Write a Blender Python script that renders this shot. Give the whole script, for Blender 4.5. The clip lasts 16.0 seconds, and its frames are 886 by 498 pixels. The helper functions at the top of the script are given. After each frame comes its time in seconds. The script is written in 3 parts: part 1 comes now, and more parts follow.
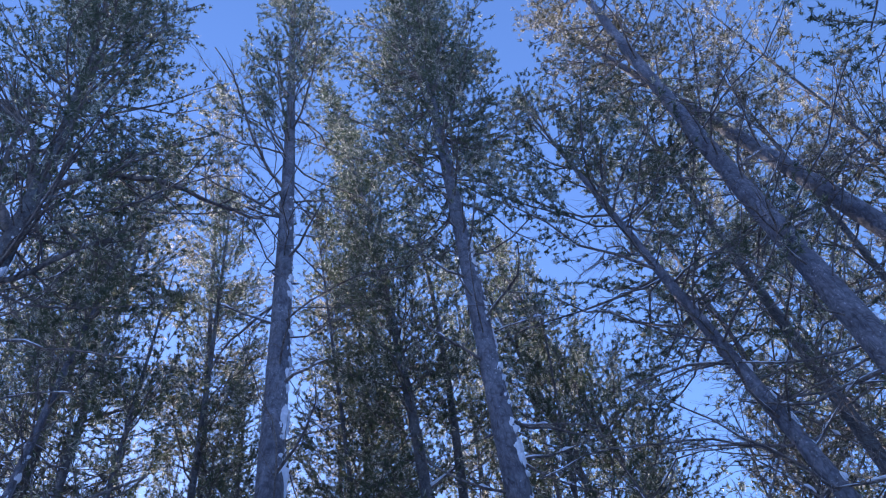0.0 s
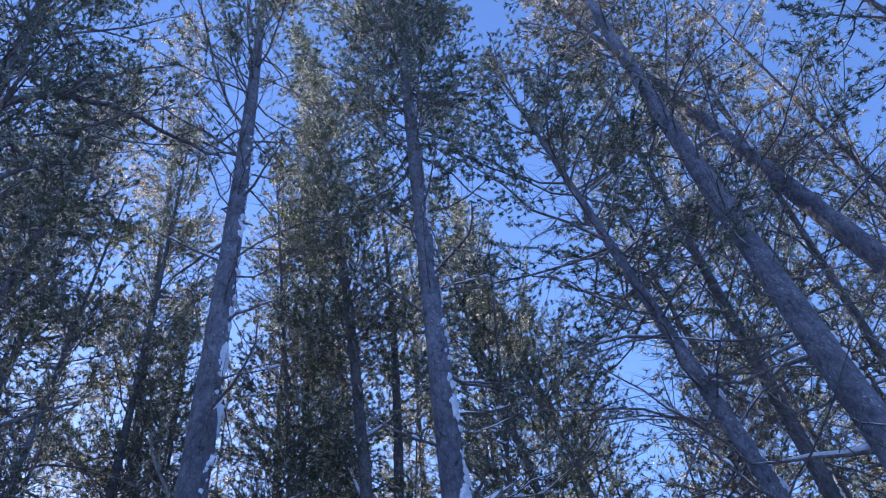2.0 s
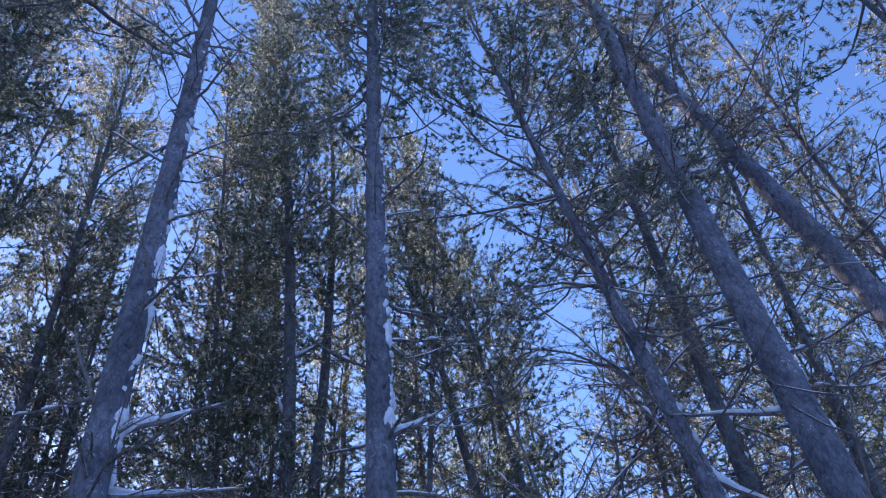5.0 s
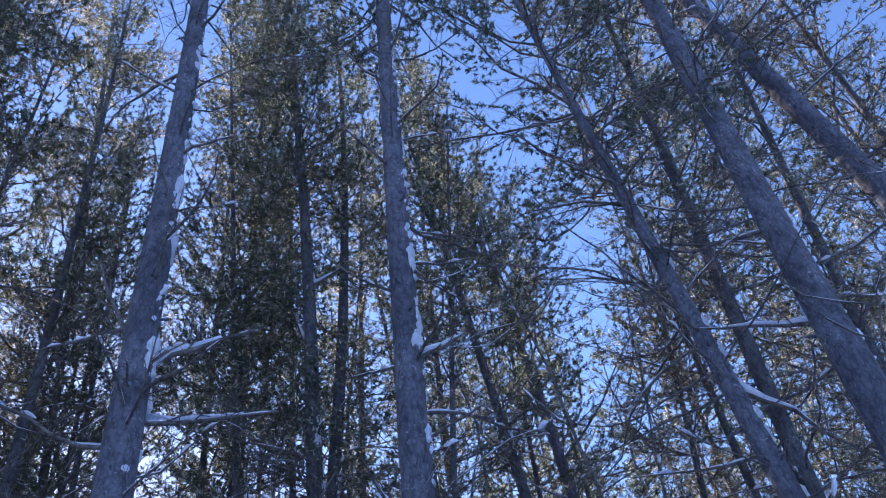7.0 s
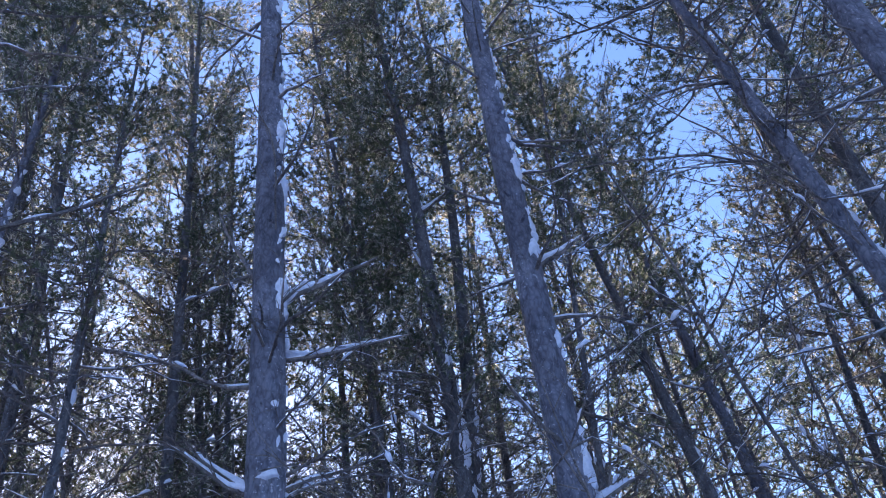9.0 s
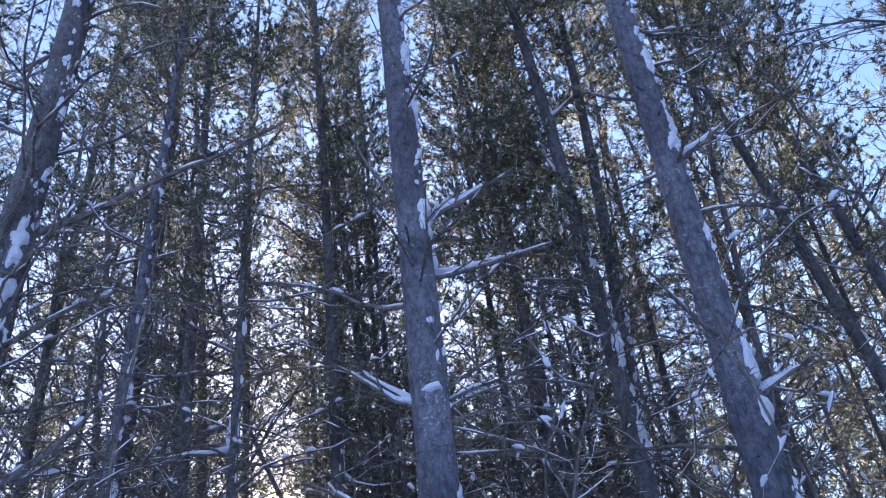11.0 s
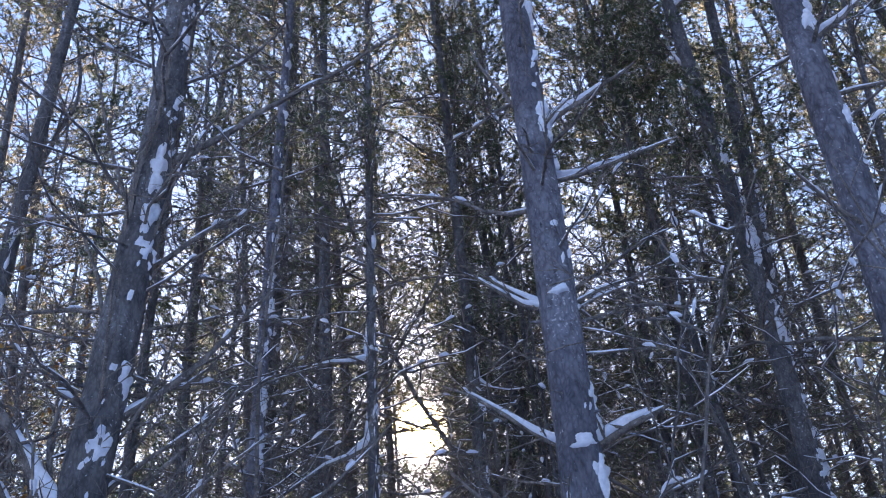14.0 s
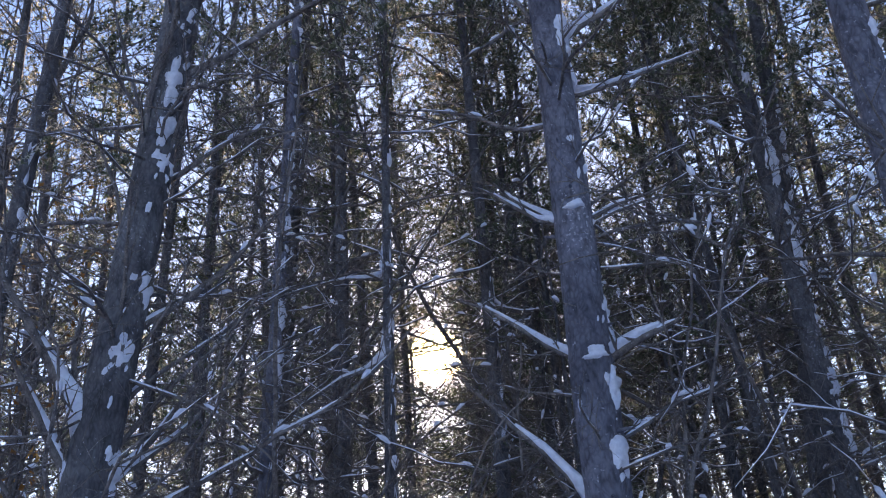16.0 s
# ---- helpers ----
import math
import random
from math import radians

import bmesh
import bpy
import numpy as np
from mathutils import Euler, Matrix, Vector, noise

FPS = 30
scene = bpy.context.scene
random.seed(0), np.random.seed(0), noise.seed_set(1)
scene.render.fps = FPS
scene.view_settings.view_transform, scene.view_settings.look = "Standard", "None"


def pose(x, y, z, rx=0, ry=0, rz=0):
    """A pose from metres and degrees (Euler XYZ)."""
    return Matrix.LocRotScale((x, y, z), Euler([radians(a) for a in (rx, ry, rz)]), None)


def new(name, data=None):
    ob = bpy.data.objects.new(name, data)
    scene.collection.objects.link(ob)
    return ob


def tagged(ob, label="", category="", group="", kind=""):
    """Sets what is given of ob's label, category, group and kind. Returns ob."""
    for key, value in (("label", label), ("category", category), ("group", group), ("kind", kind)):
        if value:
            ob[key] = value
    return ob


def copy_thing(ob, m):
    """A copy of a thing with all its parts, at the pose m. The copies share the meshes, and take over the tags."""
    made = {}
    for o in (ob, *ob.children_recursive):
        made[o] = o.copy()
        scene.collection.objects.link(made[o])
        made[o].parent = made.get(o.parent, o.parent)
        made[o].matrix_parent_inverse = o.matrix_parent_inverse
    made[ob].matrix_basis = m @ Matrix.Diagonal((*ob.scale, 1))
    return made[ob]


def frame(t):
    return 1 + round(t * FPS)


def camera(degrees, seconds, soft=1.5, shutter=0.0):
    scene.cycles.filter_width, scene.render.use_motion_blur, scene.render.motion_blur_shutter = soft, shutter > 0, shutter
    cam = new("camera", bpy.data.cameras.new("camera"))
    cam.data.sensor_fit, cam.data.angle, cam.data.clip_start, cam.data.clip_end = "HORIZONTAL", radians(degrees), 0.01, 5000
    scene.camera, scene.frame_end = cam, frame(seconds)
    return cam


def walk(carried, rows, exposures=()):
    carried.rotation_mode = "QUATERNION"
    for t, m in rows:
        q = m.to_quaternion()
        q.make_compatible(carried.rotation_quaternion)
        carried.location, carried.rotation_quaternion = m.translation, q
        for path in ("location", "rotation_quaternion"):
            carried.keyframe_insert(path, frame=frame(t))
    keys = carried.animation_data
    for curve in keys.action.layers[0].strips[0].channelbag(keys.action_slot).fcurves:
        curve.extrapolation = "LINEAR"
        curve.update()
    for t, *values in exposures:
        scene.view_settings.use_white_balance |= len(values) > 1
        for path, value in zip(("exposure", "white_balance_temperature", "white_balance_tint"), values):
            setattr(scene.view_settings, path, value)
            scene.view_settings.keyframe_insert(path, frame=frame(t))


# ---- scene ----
cam = camera(54.75, 16.0, 1.15)
PATH = [
    (0.0, 0.000, -0.000, 1.600, 147.86, 7.80, 10.16),
    (0.5, 0.013, 0.020, 1.615, 147.11, 7.94, 8.86),
    (1.0, 0.021, 0.035, 1.608, 146.43, 7.85, 7.55),
    (1.5, 0.041, 0.033, 1.583, 145.38, 7.57, 5.99),
    (2.0, 0.060, 0.024, 1.556, 144.29, 7.24, 4.38),
    (2.5, 0.080, 0.029, 1.520, 142.94, 6.86, 2.79),
    (3.0, 0.092, 0.053, 1.502, 141.64, 6.90, 1.16),
    (3.5, 0.085, 0.078, 1.494, 141.03, 6.71, -0.68),
    (4.0, 0.063, 0.095, 1.490, 140.48, 6.23, -2.06),
    (4.2, 0.067, 0.081, 1.491, 140.28, 6.05, -2.59),
    (6.3, -0.142, 0.158, 1.529, 136.83, 7.08, -3.82),
    (6.5, -0.138, 0.159, 1.523, 136.28, 7.06, -3.26),
    (7.0, -0.137, 0.156, 1.519, 134.65, 7.23, -1.71),
    (7.5, -0.152, 0.180, 1.511, 133.35, 7.51, 0.17),
    (8.0, -0.169, 0.196, 1.504, 132.54, 7.91, 2.60),
    (8.5, -0.191, 0.211, 1.497, 131.80, 8.14, 5.53),
    (9.0, -0.197, 0.215, 1.495, 130.81, 8.22, 8.76),
    (9.5, -0.201, 0.202, 1.487, 129.75, 7.94, 11.57),
    (9.7, -0.195, 0.191, 1.489, 129.34, 7.86, 12.66),
    (11.8, -0.252, 0.172, 1.469, 125.15, 6.72, 23.08),
    (12.0, -0.252, 0.186, 1.466, 125.06, 6.63, 23.84),
    (12.5, -0.262, 0.185, 1.452, 124.51, 6.26, 25.07),
    (13.0, -0.253, 0.189, 1.440, 123.71, 5.62, 26.20),
    (13.5, -0.233, 0.196, 1.434, 122.69, 5.25, 27.38),
    (14.0, -0.214, 0.207, 1.433, 121.36, 4.99, 28.32),
    (14.5, -0.206, 0.235, 1.408, 120.15, 4.60, 28.95),
    (15.0, -0.208, 0.236, 1.391, 118.96, 4.21, 29.30),
    (15.5, -0.222, 0.227, 1.374, 117.87, 4.17, 29.20),
    (16.0, -0.228, 0.234, 1.340, 116.65, 4.21, 29.14),
]
walk(cam, [(t, pose(*r)) for t, *r in PATH], [(0.0, 1.42, 5370, 24), (7.0, 1.5, 5670, 25), (9.0, 1.7, 5880, 25), (9.7, 1.88, 5980, 25), (12.0, 1.97, 6500, 24), (13.5, 1.92, 6800, 24), (14.7, 2.05, 6900, 24), (16.0, 1.53, 6950, 24)])

SUN_AZ, SUN_EL = -28.2, 19.5   # degrees from +y towards +x, and above the horizon

# ---------------- light ----------------
SUN_DIR = Vector((math.sin(radians(SUN_AZ)) * math.cos(radians(SUN_EL)), math.cos(radians(SUN_AZ)) * math.cos(radians(SUN_EL)), math.sin(radians(SUN_EL))))
world = bpy.data.worlds.new("winter_sky")
scene.world = world
world.use_nodes = True
wn, wl = world.node_tree.nodes, world.node_tree.links
sky = wn.new("ShaderNodeTexSky")
sky.sky_type, sky.sun_disc = "NISHITA", False
sky.sun_elevation, sky.sun_rotation = radians(SUN_EL), radians(SUN_AZ)
sky.altitude, sky.air_density, sky.dust_density, sky.ozone_density = 300, 1.0, 0.5, 3.5
back = wn["Background"]
back.inputs[1].default_value = SKY_STRENGTH = 0.12
wl.new(sky.outputs[0], back.inputs[0])
# the sun, its disc widened and yellowed to paint its glare, with its aureole
coord = wn.new("ShaderNodeTexCoord")
dot = wn.new("ShaderNodeVectorMath")
dot.operation = "DOT_PRODUCT"
dot.inputs[1].default_value = SUN_DIR
wl.new(coord.outputs["Generated"], dot.inputs[0])
ramp = wn.new("ShaderNodeMapRange")
ramp.interpolation_type = "SMOOTHSTEP"
ramp.inputs[1].default_value, ramp.inputs[2].default_value = math.cos(radians(2.0)), math.cos(radians(0.6))
ramp.inputs[3].default_value, ramp.inputs[4].default_value = 0.0, 24.0
wl.new(dot.outputs["Value"], ramp.inputs[0])
disc = wn.new("ShaderNodeBackground")
disc.inputs[0].default_value = (1.0, 0.72, 0.2, 1)
wl.new(ramp.outputs[0], disc.inputs[1])
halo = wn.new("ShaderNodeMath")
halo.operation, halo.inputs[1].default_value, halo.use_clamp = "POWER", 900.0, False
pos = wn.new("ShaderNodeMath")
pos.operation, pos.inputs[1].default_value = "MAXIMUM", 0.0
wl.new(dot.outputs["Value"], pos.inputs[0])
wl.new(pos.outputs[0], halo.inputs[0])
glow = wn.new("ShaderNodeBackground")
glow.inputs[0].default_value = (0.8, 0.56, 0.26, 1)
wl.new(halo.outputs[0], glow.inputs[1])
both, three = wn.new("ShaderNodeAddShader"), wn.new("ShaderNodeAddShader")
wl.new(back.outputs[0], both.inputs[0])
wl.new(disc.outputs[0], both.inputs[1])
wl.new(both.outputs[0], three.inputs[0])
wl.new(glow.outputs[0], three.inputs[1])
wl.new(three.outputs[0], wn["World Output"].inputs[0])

lamp = bpy.data.lights.new("sun", "SUN")
lamp.energy, lamp.angle, lamp.color = 5.0, radians(0.6), (1.0, 0.83, 0.58)
sun = new("sun", lamp)
sun.rotation_euler = (-SUN_DIR).to_track_quat("-Z", "Y").to_euler()
sun.location = SUN_DIR * 60


# ---------------- materials ----------------
def material(name):
    m = bpy.data.materials.new(name)
    m.use_nodes = True
    return m, m.node_tree.nodes, m.node_tree.links, m.node_tree.nodes["Principled BSDF"]


def ramp_node(nodes, stops):
    r = nodes.new("ShaderNodeValToRGB")
    while len(r.color_ramp.elements) < len(stops):
        r.color_ramp.elements.new(0.5)
    for e, (p, c) in zip(r.color_ramp.elements, stops):
        e.position, e.color = p, (*c, 1)
    return r


def bark_material(name, dark, mid, light, plates=34.0, depth=0.8):
    """Scaly pine bark: long plates with dark cracks, grain in them and pale lichen."""
    m, n, l, p = material(name)
    tc = n.new("ShaderNodeTexCoord")
    mp = n.new("ShaderNodeMapping")
    mp.inputs["Scale"].default_value = (1, 1, 0.5)
    l.new(tc.outputs["Object"], mp.inputs["Vector"])
    bend = n.new("ShaderNodeTexNoise")
    bend.inputs["Scale"].default_value = 6
    l.new(mp.outputs[0], bend.inputs["Vector"])
    mixv = n.new("ShaderNodeMixRGB")
    mixv.blend_type = "ADD"
    mixv.inputs[0].default_value = 0.12
    l.new(mp.outputs[0], mixv.inputs[1])
    l.new(bend.outputs["Color"], mixv.inputs[2])
    vor = n.new("ShaderNodeTexVoronoi")
    vor.feature = "DISTANCE_TO_EDGE"
    vor.inputs["Scale"].default_value = plates
    l.new(mixv.outputs[0], vor.inputs["Vector"])
    grain = n.new("ShaderNodeTexNoise")
    grain.inputs["Scale"].default_value, grain.inputs["Detail"].default_value = 22, 9
    l.new(mp.outputs[0], grain.inputs["Vector"])
    big = n.new("ShaderNodeTexNoise")
    big.inputs["Scale"].default_value, big.inputs["Detail"].default_value = 2.2, 4
    l.new(tc.outputs["Object"], big.inputs["Vector"])
    crack = n.new("ShaderNodeMath")
    crack.operation = "MULTIPLY_ADD"
    crack.inputs[1].default_value = 0.6
    l.new(vor.outputs["Distance"], crack.inputs[0])
    l.new(grain.outputs["Fac"], crack.inputs[2])
    col = ramp_node(n, [(0.36, dark), (0.52, mid), (0.74, light)])
    l.new(crack.outputs[0], col.inputs[0])
    stain = ramp_node(n, [(0.35, (0.62, 0.6, 0.6)), (0.65, (1.1, 1.08, 1.05))])
    l.new(big.outputs["Fac"], stain.inputs[0])
    mul = n.new("ShaderNodeMixRGB")
    mul.blend_type = "MULTIPLY"
    mul.inputs[0].default_value = 1
    l.new(col.outputs[0], mul.inputs[1])
    l.new(stain.outputs[0], mul.inputs[2])
    # grains of snow caught on the edges of the scales
    dust = n.new("ShaderNodeTexNoise")
    dust.inputs["Scale"].default_value, dust.inputs["Detail"].default_value = 46, 3
    l.new(tc.outputs["Object"], dust.inputs["Vector"])
    spread = n.new("ShaderNodeMath")
    spread.operation = "MULTIPLY_ADD"
    spread.inputs[1].default_value = 0.35
    l.new(big.outputs["Fac"], spread.inputs[0])
    l.new(dust.outputs["Fac"], spread.inputs[2])
    flecks = ramp_node(n, [(0.835, (0, 0, 0)), (0.9, (0.7, 0.7, 0.7))])
    l.new(spread.outputs[0], flecks.inputs[0])
    white = n.new("ShaderNodeMixRGB")
    white.inputs[2].default_value = (0.5, 0.52, 0.6, 1)
    l.new(flecks.outputs[0], white.inputs[0])
    l.new(mul.outputs[0], white.inputs[1])
    l.new(white.outputs[0], p.inputs["Base Color"])
    p.inputs["Roughness"].default_value = 0.92
    bump = n.new("ShaderNodeBump")
    bump.inputs["Strength"].default_value, bump.inputs["Distance"].default_value = depth, 0.02
    l.new(crack.outputs[0], bump.inputs["Height"])
    l.new(bump.outputs[0], p.inputs["Normal"])
    return m


def needle_material(name, deep, fresh, frost, frosted=0.72):
    """Pine needles: deep green, some fresher, some white with hoar frost and painted sun glints; light shines through
    them.
    """
    m, n, l, p = material(name)
    geo = n.new("ShaderNodeNewGeometry")
    tc = n.new("ShaderNodeTexCoord")
    clump = n.new("ShaderNodeTexNoise")
    clump.inputs["Scale"].default_value, clump.inputs["Detail"].default_value = 5.0, 5
    l.new(tc.outputs["Object"], clump.inputs["Vector"])
    mixer = n.new("ShaderNodeMath")
    mixer.operation = "MULTIPLY_ADD"
    mixer.inputs[1].default_value = 0.3
    l.new(geo.outputs["Random Per Island"], mixer.inputs[0])
    l.new(clump.outputs["Fac"], mixer.inputs[2])
    col = ramp_node(n, [(0.35, deep), (frosted - 0.08, fresh), (frosted + 0.05, frost)])
    l.new(mixer.outputs[0], col.inputs[0])
    l.new(col.outputs[0], p.inputs["Base Color"])
    p.inputs["Roughness"].default_value = 0.55
    tr = n.new("ShaderNodeBsdfTranslucent")
    l.new(col.outputs[0], tr.inputs["Color"])
    mx = n.new("ShaderNodeMixShader")
    mx.inputs[0].default_value = 0.45
    l.new(p.outputs[0], mx.inputs[1])
    l.new(tr.outputs[0], mx.inputs[2])
    l.new(mx.outputs[0], n["Material Output"].inputs["Surface"])
    return m


def snow_material(name):
    m, n, l, p = material(name)
    tc = n.new("ShaderNodeTexCoord")
    g = n.new("ShaderNodeTexNoise")
    g.inputs["Scale"].default_value, g.inputs["Detail"].default_value = 28, 5
    l.new(tc.outputs["Object"], g.inputs["Vector"])
    col = ramp_node(n, [(0.3, (0.55, 0.6, 0.72)), (0.7, (0.74, 0.79, 0.91))])
    l.new(g.outputs["Fac"], col.inputs[0])
    l.new(col.outputs[0], p.inputs["Base Color"])
    p.inputs["Roughness"].default_value = 0.7
    bump = n.new("ShaderNodeBump")
    bump.inputs["Strength"].default_value, bump.inputs["Distance"].default_value = 0.5, 0.02
    l.new(g.outputs["Fac"], bump.inputs["Height"])
    l.new(bump.outputs[0], p.inputs["Normal"])
    return m


BARK = bark_material("pine_bark", (0.071, 0.077, 0.102), (0.124, 0.134, 0.178), (0.194, 0.207, 0.268))
BARK_DARK = bark_material("dark_pine_bark", (0.056, 0.059, 0.07), (0.099, 0.104, 0.122), (0.16, 0.167, 0.19), 40)
TWIG = bark_material("twig_bark", (0.06, 0.055, 0.056), (0.132, 0.122, 0.124), (0.235, 0.22, 0.222), 80, 0.3)
# pale share covers real frost and sunlit specks painted in with it
NEEDLE = needle_material("frosted_glint_needles", (0.046, 0.068, 0.044), (0.125, 0.158, 0.1), (0.64, 0.64, 0.57), 0.77)
# warmth of sunlight put into the needle colour of some pines
NEEDLE_WARM = needle_material("sunlit_needles", (0.055, 0.058, 0.032), (0.14, 0.135, 0.075), (0.7, 0.66, 0.57), 0.75)
SNOW = snow_material("snow")
DRY_LEAF = needle_material("dry_oak_leaf", (0.16, 0.07, 0.02), (0.32, 0.15, 0.04), (0.42, 0.25, 0.08), 0.72)


# ---------------- mesh building ----------------
class Soup:
    """Gathers tubes, blades and sheets into one mesh."""

    def __init__(self):
        self.verts, self.loops, self.sizes, self.count = [], [], [], 0

    def add(self, verts, faces):
        faces = np.asarray(faces)
        self.verts.append(np.asarray(verts, float).reshape(-1, 3))
        self.loops.append((faces + self.count).ravel())
        self.sizes.append(np.full(len(faces), faces.shape[1]))
        self.count += len(self.verts[-1])

    def tube(self, pts, radii, sides=4, cap=False):
        pts, radii = np.asarray(pts, float), np.asarray(radii, float)
        k = len(pts)
        d = np.gradient(pts, axis=0)
        d /= np.linalg.norm(d, axis=1)[:, None] + 1e-9
        ref = np.array([0.0, 0, 1]) if abs(d[0, 2]) < 0.8 else np.array([1.0, 0, 0])
        a = np.cross(d, ref)
        a /= np.linalg.norm(a, axis=1)[:, None] + 1e-9
        b = np.cross(a, d)
        ang = np.arange(sides) * 2 * np.pi / sides
        ring = np.cos(ang)[None, :, None] * a[:, None] + np.sin(ang)[None, :, None] * b[:, None]
        v = pts[:, None] + ring * radii[:, None, None]
        i, j = np.meshgrid(np.arange(k - 1), np.arange(sides), indexing="ij")
        j2 = (j + 1) % sides
        f = np.stack([i * sides + j, i * sides + j2, (i + 1) * sides + j2, (i + 1) * sides + j], -1).reshape(-1, 4)
        self.add(v, f)
        if cap:
            for e, q in ((0, pts[0]), (k - 1, pts[-1])):
                rim = v[e]
                self.add(np.vstack([rim, q[None]]), [(s, (s + 1) % sides, sides) for s in range(sides)])

    def spikes(self, rng, base, mid, tip, r, coarse=False):
        """Thin twigs, three-sided, bent at mid and drawn to a point."""
        base, mid, tip, r = (np.asarray(q, float) for q in (base, mid, tip, r))
        n = len(base)
        if not n:
            return
        d = tip - base
        a = np.cross(d, rng.normal(size=(n, 3)))
        a /= np.linalg.norm(a, axis=1)[:, None] + 1e-9
        b = np.cross(d, a)
        b /= np.linalg.norm(b, axis=1)[:, None] + 1e-9
        ring = np.stack([math.cos(q) * a + math.sin(q) * b for q in (0, 2.094, 4.189)], 1)
        if coarse:
            v = np.concatenate([base[:, None] + ring * r[:, None, None], tip[:, None]], 1).reshape(-1, 3)
            self.add(v, (np.array([(0, 1, 3), (1, 2, 3), (2, 0, 3)])[None] + np.arange(n)[:, None, None] * 4).reshape(-1, 3))
            return
        v = np.concatenate([base[:, None] + ring * r[:, None, None], mid[:, None] + ring * r[:, None, None] * 0.7, tip[:, None]], 1).reshape(-1, 3)
        o = np.arange(n)[:, None, None] * 7
        self.add(v, (np.array([(0, 1, 4, 3), (1, 2, 5, 4), (2, 0, 3, 5)])[None] + o).reshape(-1, 4))
        first = self.count - len(v)
        self.loops.append(((np.array([(3, 4, 6), (4, 5, 6), (5, 3, 6)])[None] + o).reshape(-1, 3) + first).ravel())
        self.sizes.append(np.full(n * 3, 3))

    def tufts(self, rng, place, way, size, blades=12, width=0.008):
        """Bunches of needles that stand round the way of their twig."""
        place, way = np.asarray(place, float), np.asarray(way, float)
        n = len(place)
        if not n:
            return
        size = size * rng.uniform(0.7, 1.25, (n, 1, 1))
        turn = rng.normal(size=(n, blades, 3))
        turn /= np.linalg.norm(turn, axis=2)[..., None]
        d = way[:, None] * 0.6 + turn
        d /= np.linalg.norm(d, axis=2)[..., None] + 1e-9
        root = place[:, None] + way[:, None] * size * rng.uniform(-0.5, 0.4, (n, blades, 1))
        side = np.cross(d, rng.normal(size=(n, blades, 3)))
        side /= np.linalg.norm(side, axis=2)[..., None] + 1e-9
        tip = root + d * size * rng.uniform(0.55, 0.9, (n, blades, 1))
        v = np.stack([root - side * width, root + side * width, tip], 2).reshape(-1, 3)
        self.add(v, np.arange(len(v)).reshape(-1, 3))

    def mesh(self, name, mat, smooth=True):
        me = bpy.data.meshes.new(name)
        if self.count:
            v, lo, sz = np.concatenate(self.verts), np.concatenate(self.loops), np.concatenate(self.sizes)
            me.vertices.add(len(v))
            me.vertices.foreach_set("co", v.astype(np.float32).ravel())
            me.loops.add(len(lo))
            me.loops.foreach_set("vertex_index", lo.astype(np.int32))
            me.polygons.add(len(sz))
            me.polygons.foreach_set("loop_start", np.concatenate([[0], np.cumsum(sz)[:-1]]).astype(np.int32))
            me.polygons.foreach_set("use_smooth", np.full(len(sz), smooth))
            me.update(calc_edges=True)
        me.materials.append(mat)
        return me


def part(name, soup, mat, parent, label="", smooth=True, kind=""):
    ob = new(name, soup.mesh(name, mat, smooth))
    ob.parent = parent
    if kind:
        tagged(ob, kind=kind)
    if label:
        tagged(ob, label)
    return ob


def unit(v):
    v = np.asarray(v, float)
    return v / (np.linalg.norm(v) + 1e-9)


def limb(rng, p, d, length, n=6, wander=0.18, lift=0.0):
    """A crooked line from p along d; lift bends it up or down."""
    pts, d = [np.asarray(p, float)], unit(d)
    for _ in range(n):
        d = unit(d + rng.normal(size=3) * wander + np.array([0, 0, lift]))
        pts.append(pts[-1] + d * length / n)
    return np.array(pts)


def snow_line(rng, soup, pts, r, share=0.6, sides=6):
    """Snow that lies along the top of a branch, in runs of uneven depth."""
    k = len(pts)
    fine = np.linspace(0, k - 1, (k - 1) * (3 if sides > 4 else 1) + 1)
    q = np.stack([np.interp(fine, np.arange(k), pts[:, i]) for i in range(3)], 1)
    rr = np.interp(fine, np.arange(k), r)
    depth = np.zeros(len(q))
    i = 0
    while i < len(q) - 2:
        j = min(i + int(rng.integers(4, 10)), len(q))
        if rng.random() < share:
            depth[i:j] = np.sin(np.linspace(0.2, np.pi - 0.2, j - i)) * rng.uniform(0.75, 1.25, j - i)
        i = j
    if depth.max() <= 0:
        return
    flat = 1 - np.clip(np.abs(np.gradient(q[:, 2])) / (np.linalg.norm(np.gradient(q, axis=0), axis=1) + 1e-9), 0, 1) ** 3
    depth *= flat
    w = np.maximum(rr, 0.006) * (0.35 + 0.6 * depth)
    soup.tube(q + np.array([0, 0, 1.0]) * (np.maximum(rr, 0.006) * 0.95 * depth)[:, None], w * np.where(depth > 0.05, 1, 0.5), sides, sides > 4)


def clear_of_sun(p):
    """False in the ragged gap in the canopy through which the low sun shines; it runs on upwards between the crowns."""
    q = np.asarray(p, float).reshape(-1, 3) - np.array([-0.2, 0.2, 1.4])
    s = np.array(SUN_DIR)
    across = unit((s[1], -s[0], 0))
    along = q @ s
    lat = q @ across
    up = q @ np.cross(across, s)
    far = np.maximum(along, 0.5)
    off = np.hypot(lat, np.where(up > 0, up * 0.3, up * 0.75))
    gap = np.hypot(lat, up) < (0.029 + 0.016 * sieve.random(len(q)) ** 2) * far + 0.06
    thin = sieve.random(len(q)) > np.clip((off - 0.01 * far) / (0.04 * far), 0.6, 1)
    return (along < 0) | ~(gap | thin)


sieve = np.random.default_rng(3)


